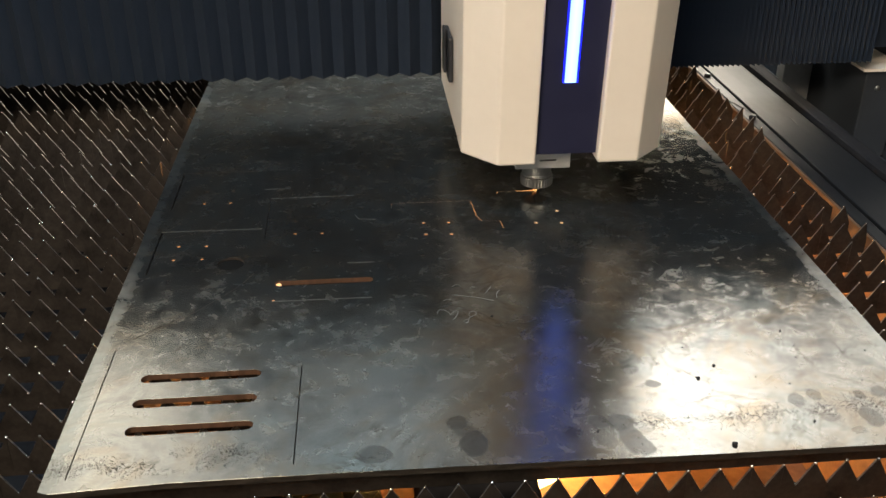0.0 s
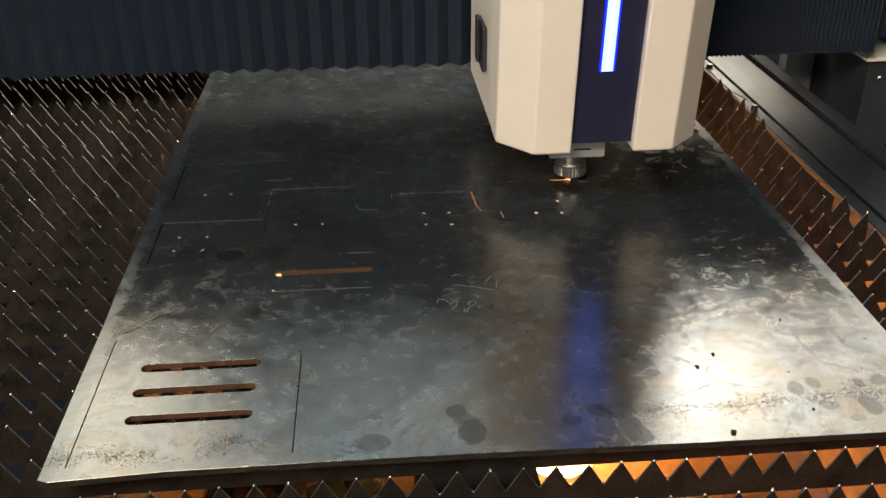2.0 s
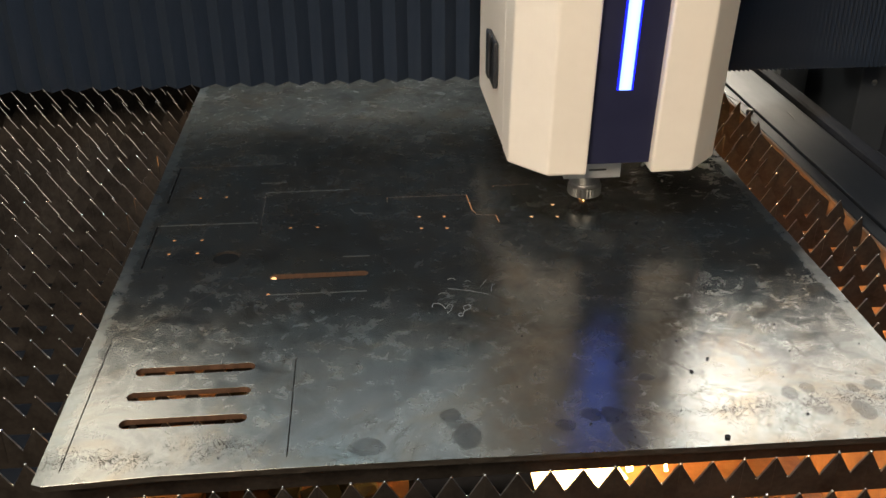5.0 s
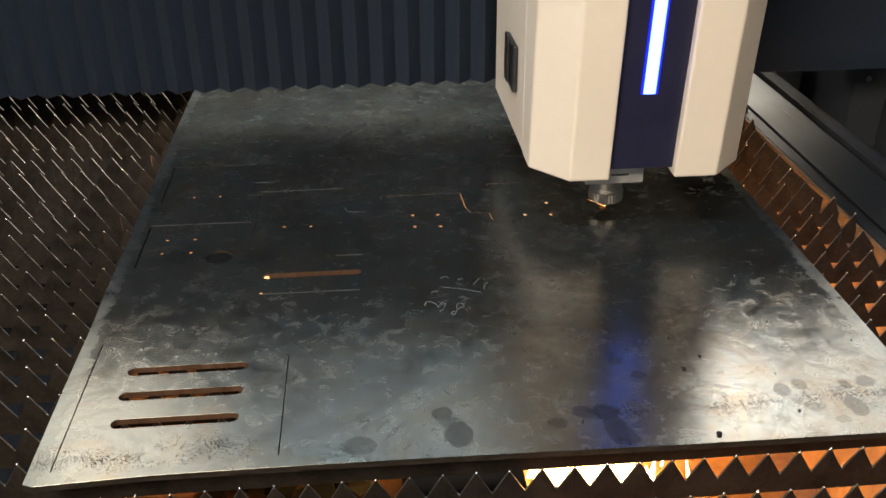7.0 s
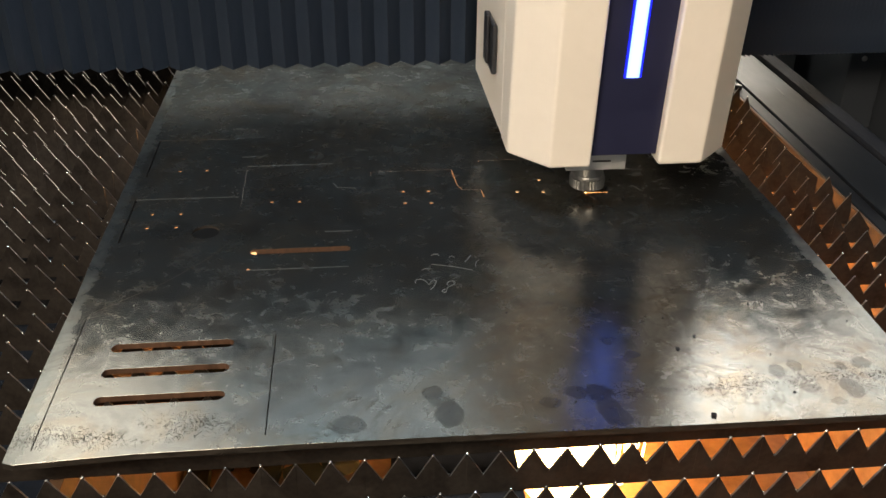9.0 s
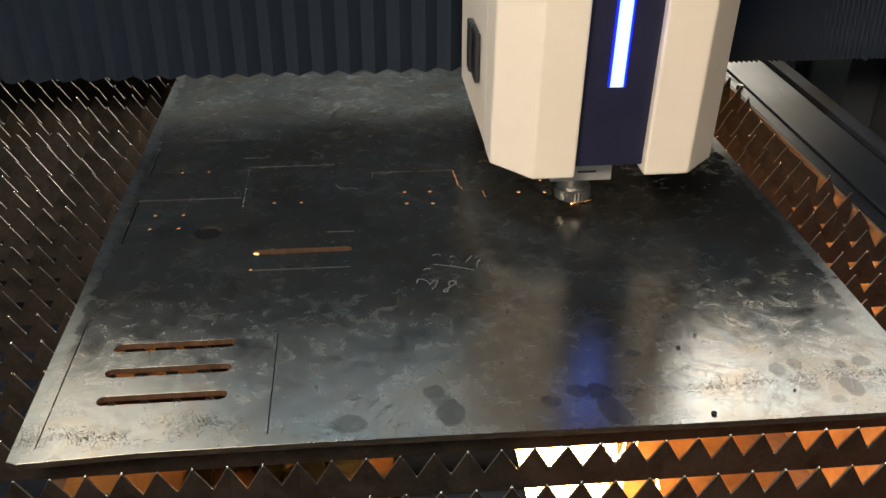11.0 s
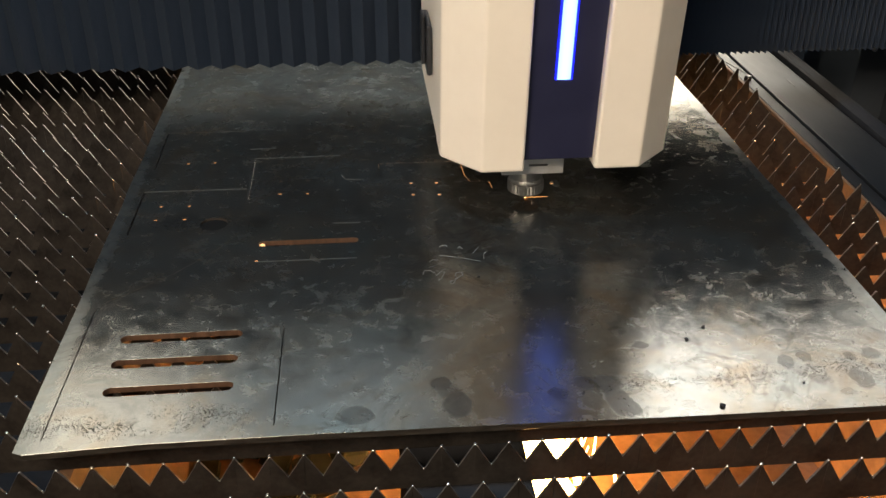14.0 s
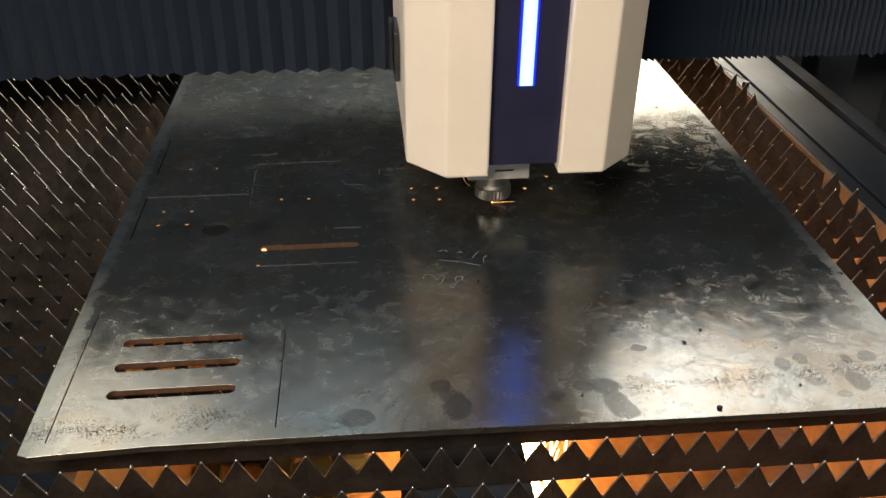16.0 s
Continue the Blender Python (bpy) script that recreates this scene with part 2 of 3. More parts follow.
SLAG = surface("bright_slag", (0.3, 0.28, 0.26), (0.6, 0.58, 0.55), 0.22, 1.0, 300, 0.1, 0.2)
RUST = surface("rusty_hopper_steel", (0.16, 0.075, 0.035), (0.36, 0.19, 0.09), 0.75, 0.1, 9, 0.1, 0.4, 0.002)
SCRAP = surface("oily_green_black_scrap", (0.012, 0.014, 0.008), (0.05, 0.05, 0.026), 0.6, 0.3, 30, 0.1, 0.4, 0.002)
LIP = surface("rusty_lip_steel", (0.07, 0.035, 0.018), (0.17, 0.09, 0.045), 0.7, 0.2, 20, 0.1, 0.4, 0.001)
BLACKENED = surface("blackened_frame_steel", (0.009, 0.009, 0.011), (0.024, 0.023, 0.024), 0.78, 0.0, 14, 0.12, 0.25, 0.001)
HOUSING = surface("dark_blue_grey_paint", (0.02, 0.024, 0.031), (0.03, 0.035, 0.043), 0.6, 0.0, 8, 0.08, 0.15, 0.001)
RAIL = surface("oily_dark_rail_steel", (0.008, 0.009, 0.011), (0.022, 0.024, 0.027), 0.5, 0.5, 9, 0.1, 0.15, 0.001, (1, 0.25, 1))
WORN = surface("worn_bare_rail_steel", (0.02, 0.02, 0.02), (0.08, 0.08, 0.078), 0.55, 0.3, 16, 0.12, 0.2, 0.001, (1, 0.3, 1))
COVER = surface("cream_powder_coat", (0.77, 0.69, 0.6), (0.82, 0.74, 0.65), 0.5, 0.0, 6, 0.05, 0.08, 0.0004)
# base blue includes glow scattered from the light strip
PANEL = surface("dark_panel_blue_lit", (0.012, 0.013, 0.038), (0.016, 0.017, 0.047), 0.45, 0.0, 20, 0.06, 0.06, 0.0003)
CLOTH = surface("black_bellows_cloth", (0.013, 0.0185, 0.029), (0.023, 0.03, 0.043), 0.65, 0.0, 30, 0.1, 0.25, 0.0006, (1, 1, 0.3))
RUBBER = surface("black_plastic", (0.012, 0.012, 0.014), (0.026, 0.026, 0.03), 0.4, 0.0, 60, 0.08, 0.1)
CHROME = surface("machined_steel", (0.3, 0.29, 0.28), (0.46, 0.45, 0.44), 0.42, 1.0, 80, 0.08, 0.1, 0.0003)
BRASS = surface("copper_nozzle_metal", (0.42, 0.22, 0.12), (0.62, 0.36, 0.2), 0.3, 1.0, 80, 0.08, 0.1, 0.0003)
ALLOY = surface("satin_aluminium", (0.48, 0.47, 0.46), (0.6, 0.59, 0.58), 0.45, 0.6, 60, 0.08, 0.1, 0.0003)
WALL = surface("grey_workshop_paint", (0.36, 0.38, 0.38), (0.46, 0.48, 0.47), 0.7, 0.0, 2, 0.1, 0.2, 0.004)
CONCRETE = surface("workshop_concrete", (0.16, 0.155, 0.15), (0.26, 0.25, 0.24), 0.7, 0.0, 4, 0.1, 0.3, 0.003)
CHALK = surface("white_chalk", (0.11, 0.11, 0.107), (0.22, 0.22, 0.213), 0.9, 0.0, 200, 0.05, 0.4)
STRIP = strip_material()
SPARK = glow("white_hot_spark", (1.0, 0.55, 0.2), 10.0)
TRAIL = glow("orange_hot_kerf", (1.0, 0.42, 0.12), 2.2)
SPRAY = glow("burning_metal_spray", (1.0, 0.5, 0.14), 40.0)
POOL = glow("white_hot_melt", (1.0, 0.56, 0.2), 13.0)
# emission for hot cut lines and for hole walls lit from below
CUT_GLOW = glow("cut_heat_and_wall_glow", (1.0, 0.4, 0.12), 1.0)
WALL_GLOW = glow("bright_wall_glow", (1.0, 0.55, 0.22), 1.6)
EMBER = glow("ember_glow", (1.0, 0.36, 0.09), 3.0)

for black in (BLACKENED, CLOTH, SHADE_BLACK):
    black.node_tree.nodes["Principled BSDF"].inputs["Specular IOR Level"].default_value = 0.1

# ---- mesh helpers ----


def mesh_of(name, bm, material, smooth=False):
    bmesh.ops.recalc_face_normals(bm, faces=bm.faces)
    me = bpy.data.meshes.new(name)
    bm.to_mesh(me)
    bm.free()
    if smooth:
        for p in me.polygons:
            p.use_smooth = True
    me.materials.append(material)
    return me


def part(name, bm, material, parent, label="", at=None, smooth=False):
    ob = new(name, mesh_of(name, bm, material, smooth))
    ob.parent = parent
    if at is not None:
        ob.matrix_basis = at
    if label:
        tagged(ob, label)
    return ob


def thing(name, label, category, at=None, group="", kind=""):
    ob = new(name)
    ob.empty_display_size = 0.05
    if at is not None:
        ob.matrix_basis = at
    return tagged(ob, label, category, group, kind)


def box(bm, x0, x1, y0, y1, z0, z1, bevel=0.0):
    r = bmesh.ops.create_cube(bm, size=1.0, matrix=Matrix.LocRotScale(((x0 + x1) / 2, (y0 + y1) / 2, (z0 + z1) / 2), None, (x1 - x0, y1 - y0, z1 - z0)))
    if bevel:
        edges = list({e for v in r["verts"] for e in v.link_edges})
        bmesh.ops.bevel(bm, geom=edges, offset=bevel, segments=2, profile=0.6, affect="EDGES")
    return bm


def boxes(*rows, bevel=0.0):
    bm = bmesh.new()
    for r in rows:
        box(bm, *r, bevel=bevel)
    return bm


def prism(points, z0, z1, bevel=0.0):
    """An upright prism over a plan outline."""
    bm = bmesh.new()
    low = [bm.verts.new((x, y, z0)) for x, y in points]
    high = [bm.verts.new((x, y, z1)) for x, y in points]
    bm.faces.new(low[::-1])
    bm.faces.new(high)
    n = len(points)
    for i in range(n):
        bm.faces.new((low[i], low[(i + 1) % n], high[(i + 1) % n], high[i]))
    if bevel:
        bmesh.ops.recalc_face_normals(bm, faces=bm.faces)
        bmesh.ops.bevel(bm, geom=list(bm.edges), offset=bevel, segments=3, profile=0.5, affect="EDGES")
    return bm


def forward(bm, slope=0.1, back=0.03):
    """Let the front of a cover slope outward towards its top."""
    for v in bm.verts:
        if v.co.y < back:
            v.co.y -= slope * (v.co.z - 0.8815)
    return bm


def lathe(profile, sides=40, teeth=0.0):
    """A turned body from (radius, z) rows; teeth: depth of knurling on every second column."""
    bm = bmesh.new()
    rings = []
    for r, z in profile:
        rings.append([bm.verts.new(((r - (teeth if i % 2 else 0)) * math.cos(2 * math.pi * i / sides), (r - (teeth if i % 2 else 0)) * math.sin(2 * math.pi * i / sides), z)) for i in range(sides)])
    for a, b in zip(rings, rings[1:]):
        for i in range(sides):
            bm.faces.new((a[i], a[(i + 1) % sides], b[(i + 1) % sides], b[i]))
    bm.faces.new(rings[0][::-1])
    bm.faces.new(rings[-1])
    return bm


# ---- room around the machine ----
def room_piece(name, label, material, *b):
    ob = new(name, mesh_of(name, boxes(b), material))
    return tagged(ob, label, "room", kind="structure")


room_piece("floor", "grey concrete workshop floor under the machine", CONCRETE, -5, 6, -5, 7, -0.2, 0.0)
room_piece("wall_north", "plain grey painted workshop wall behind the machine", WALL, -5, 6, 6.0, 6.2, 0, 5)
room_piece("wall_south", "plain grey painted workshop wall", WALL, -5, 6, -5.2, -5.0, 0, 5)
room_piece("wall_west", "plain grey painted workshop wall", WALL, -5.2, -5.0, -5, 6, 0, 5)
room_piece("wall_east", "plain grey painted workshop wall", WALL, 6.0, 6.2, -5, 6, 0, 5)
room_piece("ceiling", "plain grey workshop ceiling", WALL, -5.2, 6.2, -5.2, 6.2, 5.0, 5.2)

# ---- bed of the machine ----
Z = 0.8
THICK = 0.008
TIP = Z - THICK
PITCH = 0.0361
ROW = 0.061
X_LEFT, X_RIGHT = -0.52, 1.155


def slat_mesh(phase, pitch, seed):
    rnd = random.Random(seed)
    bm = bmesh.new()
    bottom, valley, half = 0.738, 0.7625, 0.0013
    top = [(X_LEFT, valley)]
    x = X_LEFT + (phase - X_LEFT) % pitch
    tips = []
    while x < X_RIGHT - 0.004:
        tip = TIP - abs(rnd.gauss(0, 0.0006))
        if x - pitch / 2 > X_LEFT:
            top.append((x - pitch / 2 + rnd.uniform(-0.0006, 0.0006), valley + rnd.uniform(-0.0006, 0.0012)))
        top.append((x - 0.0008, tip))
        top.append((x + 0.0008, tip))
        tips.append((x, tip))
        x += pitch
    top.append((X_RIGHT, valley))
    front, back = [], []
    for i, (x, z) in enumerate(top):
        lean = rnd.uniform(-0.0008, 0.0008) if z > valley + 0.01 else 0
        front.append((bm.verts.new((x, -half + lean, z)), bm.verts.new((x, -half, bottom))))
        back.append((bm.verts.new((x, half + lean, z)), bm.verts.new((x, half, bottom))))
    for (a, b), (c, d), (e, f), (g, h) in zip(front, front[1:], back, back[1:]):
        bm.faces.new((b, d, c, a))
        bm.faces.new((f, e, g, h))
        bm.faces.new((a, c, g, e)).material_index = 1
        bm.faces.new((b, f, h, d))
    for (a, b), (e, f) in ((front[0], back[0]), (front[-1], back[-1])):
        bm.faces.new((a, b, f, e))
    return bm, tips


def slag_mesh(tips, pitch, seed):
    rnd = random.Random(seed)
    bm = bmesh.new()
    for x, z in tips:
        for side in (0, 1):
            if rnd.random() < 0.2:
                continue
            r = rnd.uniform(0.0012, 0.0018) if side else rnd.uniform(0.0017, 0.0027)
            px = x + (pitch / 2 - 0.001 if side else 0)
            pz = 0.7645 if side else z + 0.0002
            if px > X_RIGHT - 0.003:
                continue
            bmesh.ops.create_icosphere(bm, subdivisions=1, radius=r, matrix=Matrix.LocRotScale((px, rnd.uniform(-0.001, 0.001), pz), None, (1, 0.9, rnd.uniform(0.7, 1.2))))
    return bm


PHASE = {0: 0.748, -1: 0.715, -2: 0.73, 2: -0.028, 3: -0.043, 4: -0.062, 7: -0.077, 8: -0.096, 9: -0.079, 11: -0.109, 12: -0.109, 15: -0.103, 19: -0.233}
for k in range(-3, 40):
    y = -0.0155 + (ROW if k > 0 else 0.0545) * k
    rnd = random.Random(900 + k)
    pitch = 0.0351 if k < 2 else PITCH
    bm, tips = slat_mesh(PHASE.get(k, rnd.uniform(0, PITCH)), pitch, 40 + k)
    slat = thing("support_slat", "scorched brown steel slat with a saw-tooth upper edge", "slat", pose(0, y, 0), "slats of the cutting bed")
    part("blade", bm, SLAT, slat).data.materials.append(EDGE)
    tagged(part("slag_bead", slag_mesh(tips, pitch, 70 + k), SLAG, slat, "bright slag beads on tips", smooth=True), kind="stuff")


def hopper():
    ob = thing("dust_hopper", "rusty steel catch tray beneath the slats", "tray")
    part("tray_floor", boxes((0.036, 1.144, -0.334, 2.534, 0.26, 0.275)), RUST, ob)
    # left floor and side are black: the shade there is in their colour
    part("tray_floor", boxes((-0.584, 0.02, -0.334, 2.534, 0.26, 0.275)), BLACKENED, ob, "tray floor coloured black for its shade")
    # added wall, keeps the spark light inside the middle bay
    part("bay_light_block", boxes((0.0205, 0.0355, -0.334, 2.534, 0.0, 0.73)), LIP, ob)
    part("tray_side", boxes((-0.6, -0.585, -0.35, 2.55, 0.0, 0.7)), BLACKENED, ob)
    part("tray_side", boxes((1.145, 1.156, -0.35, 2.55, 0.0, 0.733)), RUST, ob)
    part("tray_end", boxes((-0.584, 1.144, -0.35, -0.335, 0.0, 0.7)), RUST, ob)
    part("tray_end", boxes((-0.584, 1.144, 2.535, 2.55, 0.0, 0.7)), RUST, ob)
    part("divider", boxes((0.45, 0.5, -0.33, 2.53, 0.276, 0.31), (0.395, 0.53, -0.32, 0.2, 0.276, 0.736), bevel=0.004), BLACKENED, ob, "blackened dividing beam")
    return ob


hopper()


def scrap_pile():
    """Offcuts and slag lumps tumbled in the tray."""
    rnd = random.Random(61)
    bm = bmesh.new()
    for i in range(150):
        x, y = rnd.uniform(0.045, 0.38), rnd.uniform(0.25, 0.95)
        if 0.27 < x and rnd.random() < 0.6:
            continue
        r = rnd.uniform(0.012, 0.05)
        turn = Matrix.Rotation(rnd.uniform(0, 6.28), 3, "Z") @ Matrix.Rotation(rnd.gauss(0, 0.4), 3, "X")
        m4 = Matrix.Translation((x, y, 0.278 + r * 0.3)) @ turn.to_4x4() @ Matrix.Diagonal((r, r * rnd.uniform(0.4, 1.0), r * rnd.uniform(0.12, 0.6), 1))
        if i % 3:
            bmesh.ops.create_icosphere(bm, subdivisions=1, radius=1.0, matrix=m4)
        else:
            bmesh.ops.create_cube(bm, size=1.6, matrix=m4)
    ob = new("scrap_pile", mesh_of("scrap_pile", bm, SCRAP))
    return tagged(ob, "dark greenish slag lumps and offcuts heaped in the tray", "scrap", kind="stuff")


scrap_pile()


def side_rail():
    ob = thing("bed_side_rail", "black oily steel side rail of the cutting bed", "rail")
    part("lip", boxes((1.157, 1.163, -0.4, 2.5, 0.0, 0.767), bevel=0.0015), LIP, ob, "rust-brown inner lip")
    part("rail_plate", boxes((1.165, 1.19, -0.4, 2.5, 0.5, 0.766), (1.192, 1.288, -0.4, 2.5, 0.5, 0.77), bevel=0.0025), RAIL, ob)
    part("ridge", boxes((1.289, 1.325, -0.4, 2.5, 0.5, 0.782), bevel=0.009), BLACKENED, ob)
    part("worn_patch", prism([(1.167, 1.2), (1.186, 1.12), (1.186, 2.4), (1.167, 2.4)], 0.7662, 0.7672), WORN, ob, "bare worn steel strip")
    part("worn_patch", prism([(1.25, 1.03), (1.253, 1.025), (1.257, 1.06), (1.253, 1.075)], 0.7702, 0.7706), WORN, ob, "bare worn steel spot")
    part("bolt_head", lathe([(0.008, 0.767), (0.008, 0.777), (0.006, 0.779)], 6), RUBBER, ob, "black bolt head", at=pose(1.175, 1.081, -0.003))
    part("bolt_head", lathe([(0.008, 0.767), (0.008, 0.777), (0.006, 0.779)], 6), RUBBER, ob, "black bolt head", at=pose(1.175, 1.37, -0.003))
    return ob


side_rail()


def left_rail():
    ob = thing("bed_side_rail", "black oily steel side rail of the cutting bed", "rail")
    part("rail_body", boxes((-0.72, -0.53, -0.4, 2.5, 0.55, 0.77), bevel=0.004), BLACKENED, ob)


left_rail()


def cabinet():
    ob = thing("machine_housing", "dark steel machine housing standing beside the bed", "machine housing")
    part("body", boxes((1.5, 2.1, -0.4, 2.6, 0.0, 1.0), bevel=0.006), HOUSING, ob)
    part("ledge", boxes((1.327, 1.496, -0.4, 2.6, 0.0, 0.66), bevel=0.004), HOUSING, ob)
    part("bracket", boxes((1.34, 1.375, 1.32, 1.36, 0.661, 0.86), (1.376, 1.44, 1.345, 1.36, 0.661, 0.86), bevel=0.002), ALLOY, ob, "pale angle bracket")


cabinet()


def drive_box():
    ob = thing("drive_box", "dark steel box with a beige top beside the rail", "box")
    part("case", boxes((1.42, 1.498, 1.1, 1.4, 0.661, 0.86), bevel=0.003), HOUSING, ob)
    part("top_flange", boxes((1.405, 1.499, 1.085, 1.42, 0.861, 0.868), bevel=0.001), COVER, ob, "beige painted top flange")
    part("screw", lathe([(0.006, -0.004), (0.006, 0.0), (0.003, 0.002)], 12), CHROME, ob, "bright screw", at=pose(1.45, 1.098, 0.82, 90))


drive_box()

# ---- steel sheet with its cuts ----


def circle(x, y, r, ry=None, n=20):
    return [(x + r * math.cos(2 * math.pi * i / n), y + (ry or r) * math.sin(2 * math.pi * i / n)) for i in range(n)]


def slot(x0, x1, y, r, n=8):
    out = []
    for i in range(n + 1):
        a = -math.pi / 2 + math.pi * i / n
        out.append((x1 - r + r * math.cos(a), y + r * math.sin(a)))
    for i in range(n + 1):
        a = math.pi / 2 + math.pi * i / n
        out.append((x0 + r + r * math.cos(a), y + r * math.sin(a)))
    return out


def kerf(points, w=0.0014):
    """The outline of a narrow cut along a line."""
    ps = [Vector(p) for p in points]
    left, right = [], []
    for i, p in enumerate(ps):
        a = (p - ps[i - 1]).normalized() if i else (ps[1] - p).normalized()
        b = (ps[i + 1] - p).normalized() if i < len(ps) - 1 else a
        n = Vector((-(a + b).y, (a + b).x)).normalized()
        k = w / 2 / max(0.5, n.dot(Vector((-a.y, a.x))))
        left.append(p + n * k)
        right.append(p - n * k)
    return [tuple(p) for p in left + right[::-1]]


HOLES = [
    slot(0.068, 0.212, 0.194, 0.0085), slot(0.0675, 0.211, 0.145, 0.0085), slot(0.069, 0.211, 0.0945, 0.0085),
    slot(0.213, 0.353, 0.411, 0.0075),
    circle(0.1445, 0.476, 0.02),
]
for hx, hy in [(0.076, 0.738), (0.12, 0.737), (0.078, 0.69), (0.121, 0.69), (0.059, 0.539), (0.101, 0.537), (0.058, 0.496), (0.1, 0.495),
               (0.233, 0.609), (0.275, 0.608), (0.234, 0.566), (0.276, 0.564), (0.437, 0.585), (0.477, 0.583), (0.438, 0.545), (0.478, 0.542),
               (0.658, 0.609), (0.616, 0.569), (0.657, 0.565)]:
    HOLES.append(circle(hx, hy, 0.0036, n=14))
BRIGHT_LIT_HOLES = [(0.658, 0.609), (0.616, 0.569), (0.657, 0.565)]
DIM_LIT_HOLES = [(0.437, 0.585), (0.477, 0.583), (0.438, 0.545), (0.478, 0.542), (0.058, 0.496), (0.1, 0.495), (0.059, 0.539), (0.101, 0.537), (0.234, 0.566), (0.276, 0.564), (0.078, 0.69), (0.121, 0.69)]
KERFS = [
    [(0.027, 0.672), (0.026, 0.82), (0.17, 0.818)],
    [(0.026, 0.453), (0.026, 0.59), (0.182, 0.588)],
    [(0.188, 0.547), (0.187, 0.7), (0.327, 0.7)],
    [(0.174, 0.739), (0.218, 0.739)],
    [(0.328, 0.625), (0.334, 0.609), (0.362, 0.605)],
    [(0.316, 0.464), (0.356, 0.463)],
    [(0.213, 0.363), (0.35, 0.362)],
    [(0.388, 0.64), (0.388, 0.661), (0.521, 0.66), (0.524, 0.604), (0.53, 0.584), (0.56, 0.58), (0.562, 0.555)],
    [(0.569, 0.686), (0.571, 0.692), (0.634, 0.692)],
    [(0.06, 0.435), (0.061, 0.417)],
    [(0.184, 0.449), (0.166, 0.412), (0.147, 0.386), (0.108, 0.34), (0.063, 0.302), (0.03, 0.274)],
    [(0.0245, 0.262), (0.0235, 0.02)],
    [(0.2605, 0.208), (0.2595, 0.023)],
]


def steel_sheet():
    ob = thing("steel_sheet", "dark mill-scaled steel sheet, partly cut, lying on the slats", "metal sheet", pose(0, 0, Z))
    cu = bpy.data.curves.new("sheet", "CURVE")
    cu.dimensions, cu.fill_mode, cu.extrude, cu.bevel_depth, cu.bevel_resolution = "2D", "BOTH", THICK / 2 - 0.0003, 0.0003, 0
    rnd = random.Random(5)
    outline = [(0.0, 0.004), (0.01, 0.0), (0.13, 0.006), (0.3, 0.006), (0.45, 0.004), (0.7, -0.001), (0.95, -0.003), (1.0, 0.0)]
    outline += [(1.0 + rnd.uniform(-0.0012, 0.0012), 0.08 * i) for i in range(1, 29)] + [(1.0, 2.3), (0.0, 2.3)]
    outline += [(rnd.uniform(-0.0012, 0.0012), 2.3 - 0.08 * i) for i in range(1, 28)]
    for loop in [outline] + HOLES + [kerf(k, 0.003 if i < 2 else 0.0016) for i, k in enumerate(KERFS)]:
        sp = cu.splines.new("POLY")
        sp.points.add(len(loop) - 1)
        for p, (x, y) in zip(sp.points, loop):
            p.co = (x, y, 0, 1)
        sp.use_cyclic_u = True
    tmp = bpy.data.objects.new("sheet_outline", cu)
    me = bpy.data.meshes.new_from_object(tmp)
    bpy.data.objects.remove(tmp)
    me.materials.clear()
    me.materials.append(SHEET)
    me.materials.append(SHEET_EDGE)
    me.materials.append(OLD_CUT)
    me.materials.append(CUT)
    me.materials.append(BROWN_CUT)
    for p in me.polygons:
        inside = 0.012 < p.center.x < 0.988 and p.center.y > 0.015
        slots = 0.06 < p.center.x < 0.36 and (0.08 < p.center.y < 0.205 and p.center.x < 0.22 or 0.4 < p.center.y < 0.42)
        p.material_index = 0 if abs(p.normal.z) > 0.5 else 1 if not inside else 4 if slots else 3 if p.center.x > 0.375 else 2
    for p in me.polygons:
        p.use_smooth = False
    plate = new("plate", me)
    plate.parent = ob
    plate.matrix_basis = pose(0, 0, -THICK / 2)
    # added black disc gives the round hole its dark depth
    part("dark_hole_disc", prism(circle(0.1445, 0.476, 0.0194, n=28), -0.0065, -0.004), SHADE_BLACK, ob, "black disc standing in for the dark of a hole")
    # added black strips stop tray light showing through the older cuts
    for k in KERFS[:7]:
        part("kerf_light_block", prism(kerf(k, 0.0045), -0.0088, -0.0082), SHADE_BLACK, ob, "black strip blocking the light below a cut")
    # pale raised strips paint the light caught by the cut walls
    for k in (KERFS[1][1:], KERFS[2][1:], KERFS[3], KERFS[4], KERFS[5], KERFS[6]):
        part("lit_wall_strip", prism(kerf([(x, y - 0.0018) for x, y in k], 0.0014), 0.0001, 0.0006), LIT_WALL, ob, "pale strip for the lit wall of a cut")
    # ribbon emission covers leftover heat and spark light from underneath
    part("hot_kerf", prism(kerf(KERFS[7][1:], 0.0012), -0.0022, -0.0012), CUT_GLOW, ob, "dull orange glowing cut line")
    part("hot_kerf", prism(kerf(KERFS[8], 0.0012), -0.0022, -0.0012), CUT_GLOW, ob, "dull orange glowing cut line")
    # glowing discs stand in for walls of holes and slots lit by sparks
    for x, y in BRIGHT_LIT_HOLES:
        part("wall_glow_disc", prism(circle(x, y, 0.0032, n=12), -0.0035, -0.0022), WALL_GLOW, ob, "orange glow for the lit wall of a pierced hole")
    for x, y in DIM_LIT_HOLES:
        part("wall_glow_disc", prism(circle(x, y, 0.0024, n=12), -0.0026, -0.0014), CUT_GLOW, ob, "orange glow for the lit wall of a pierced hole")
    part("wall_glow_disc", prism(circle(0.2185, 0.411, 0.0038, n=12), -0.004, -0.002), WALL_GLOW, ob, "orange glow for the lit end wall of a slot")
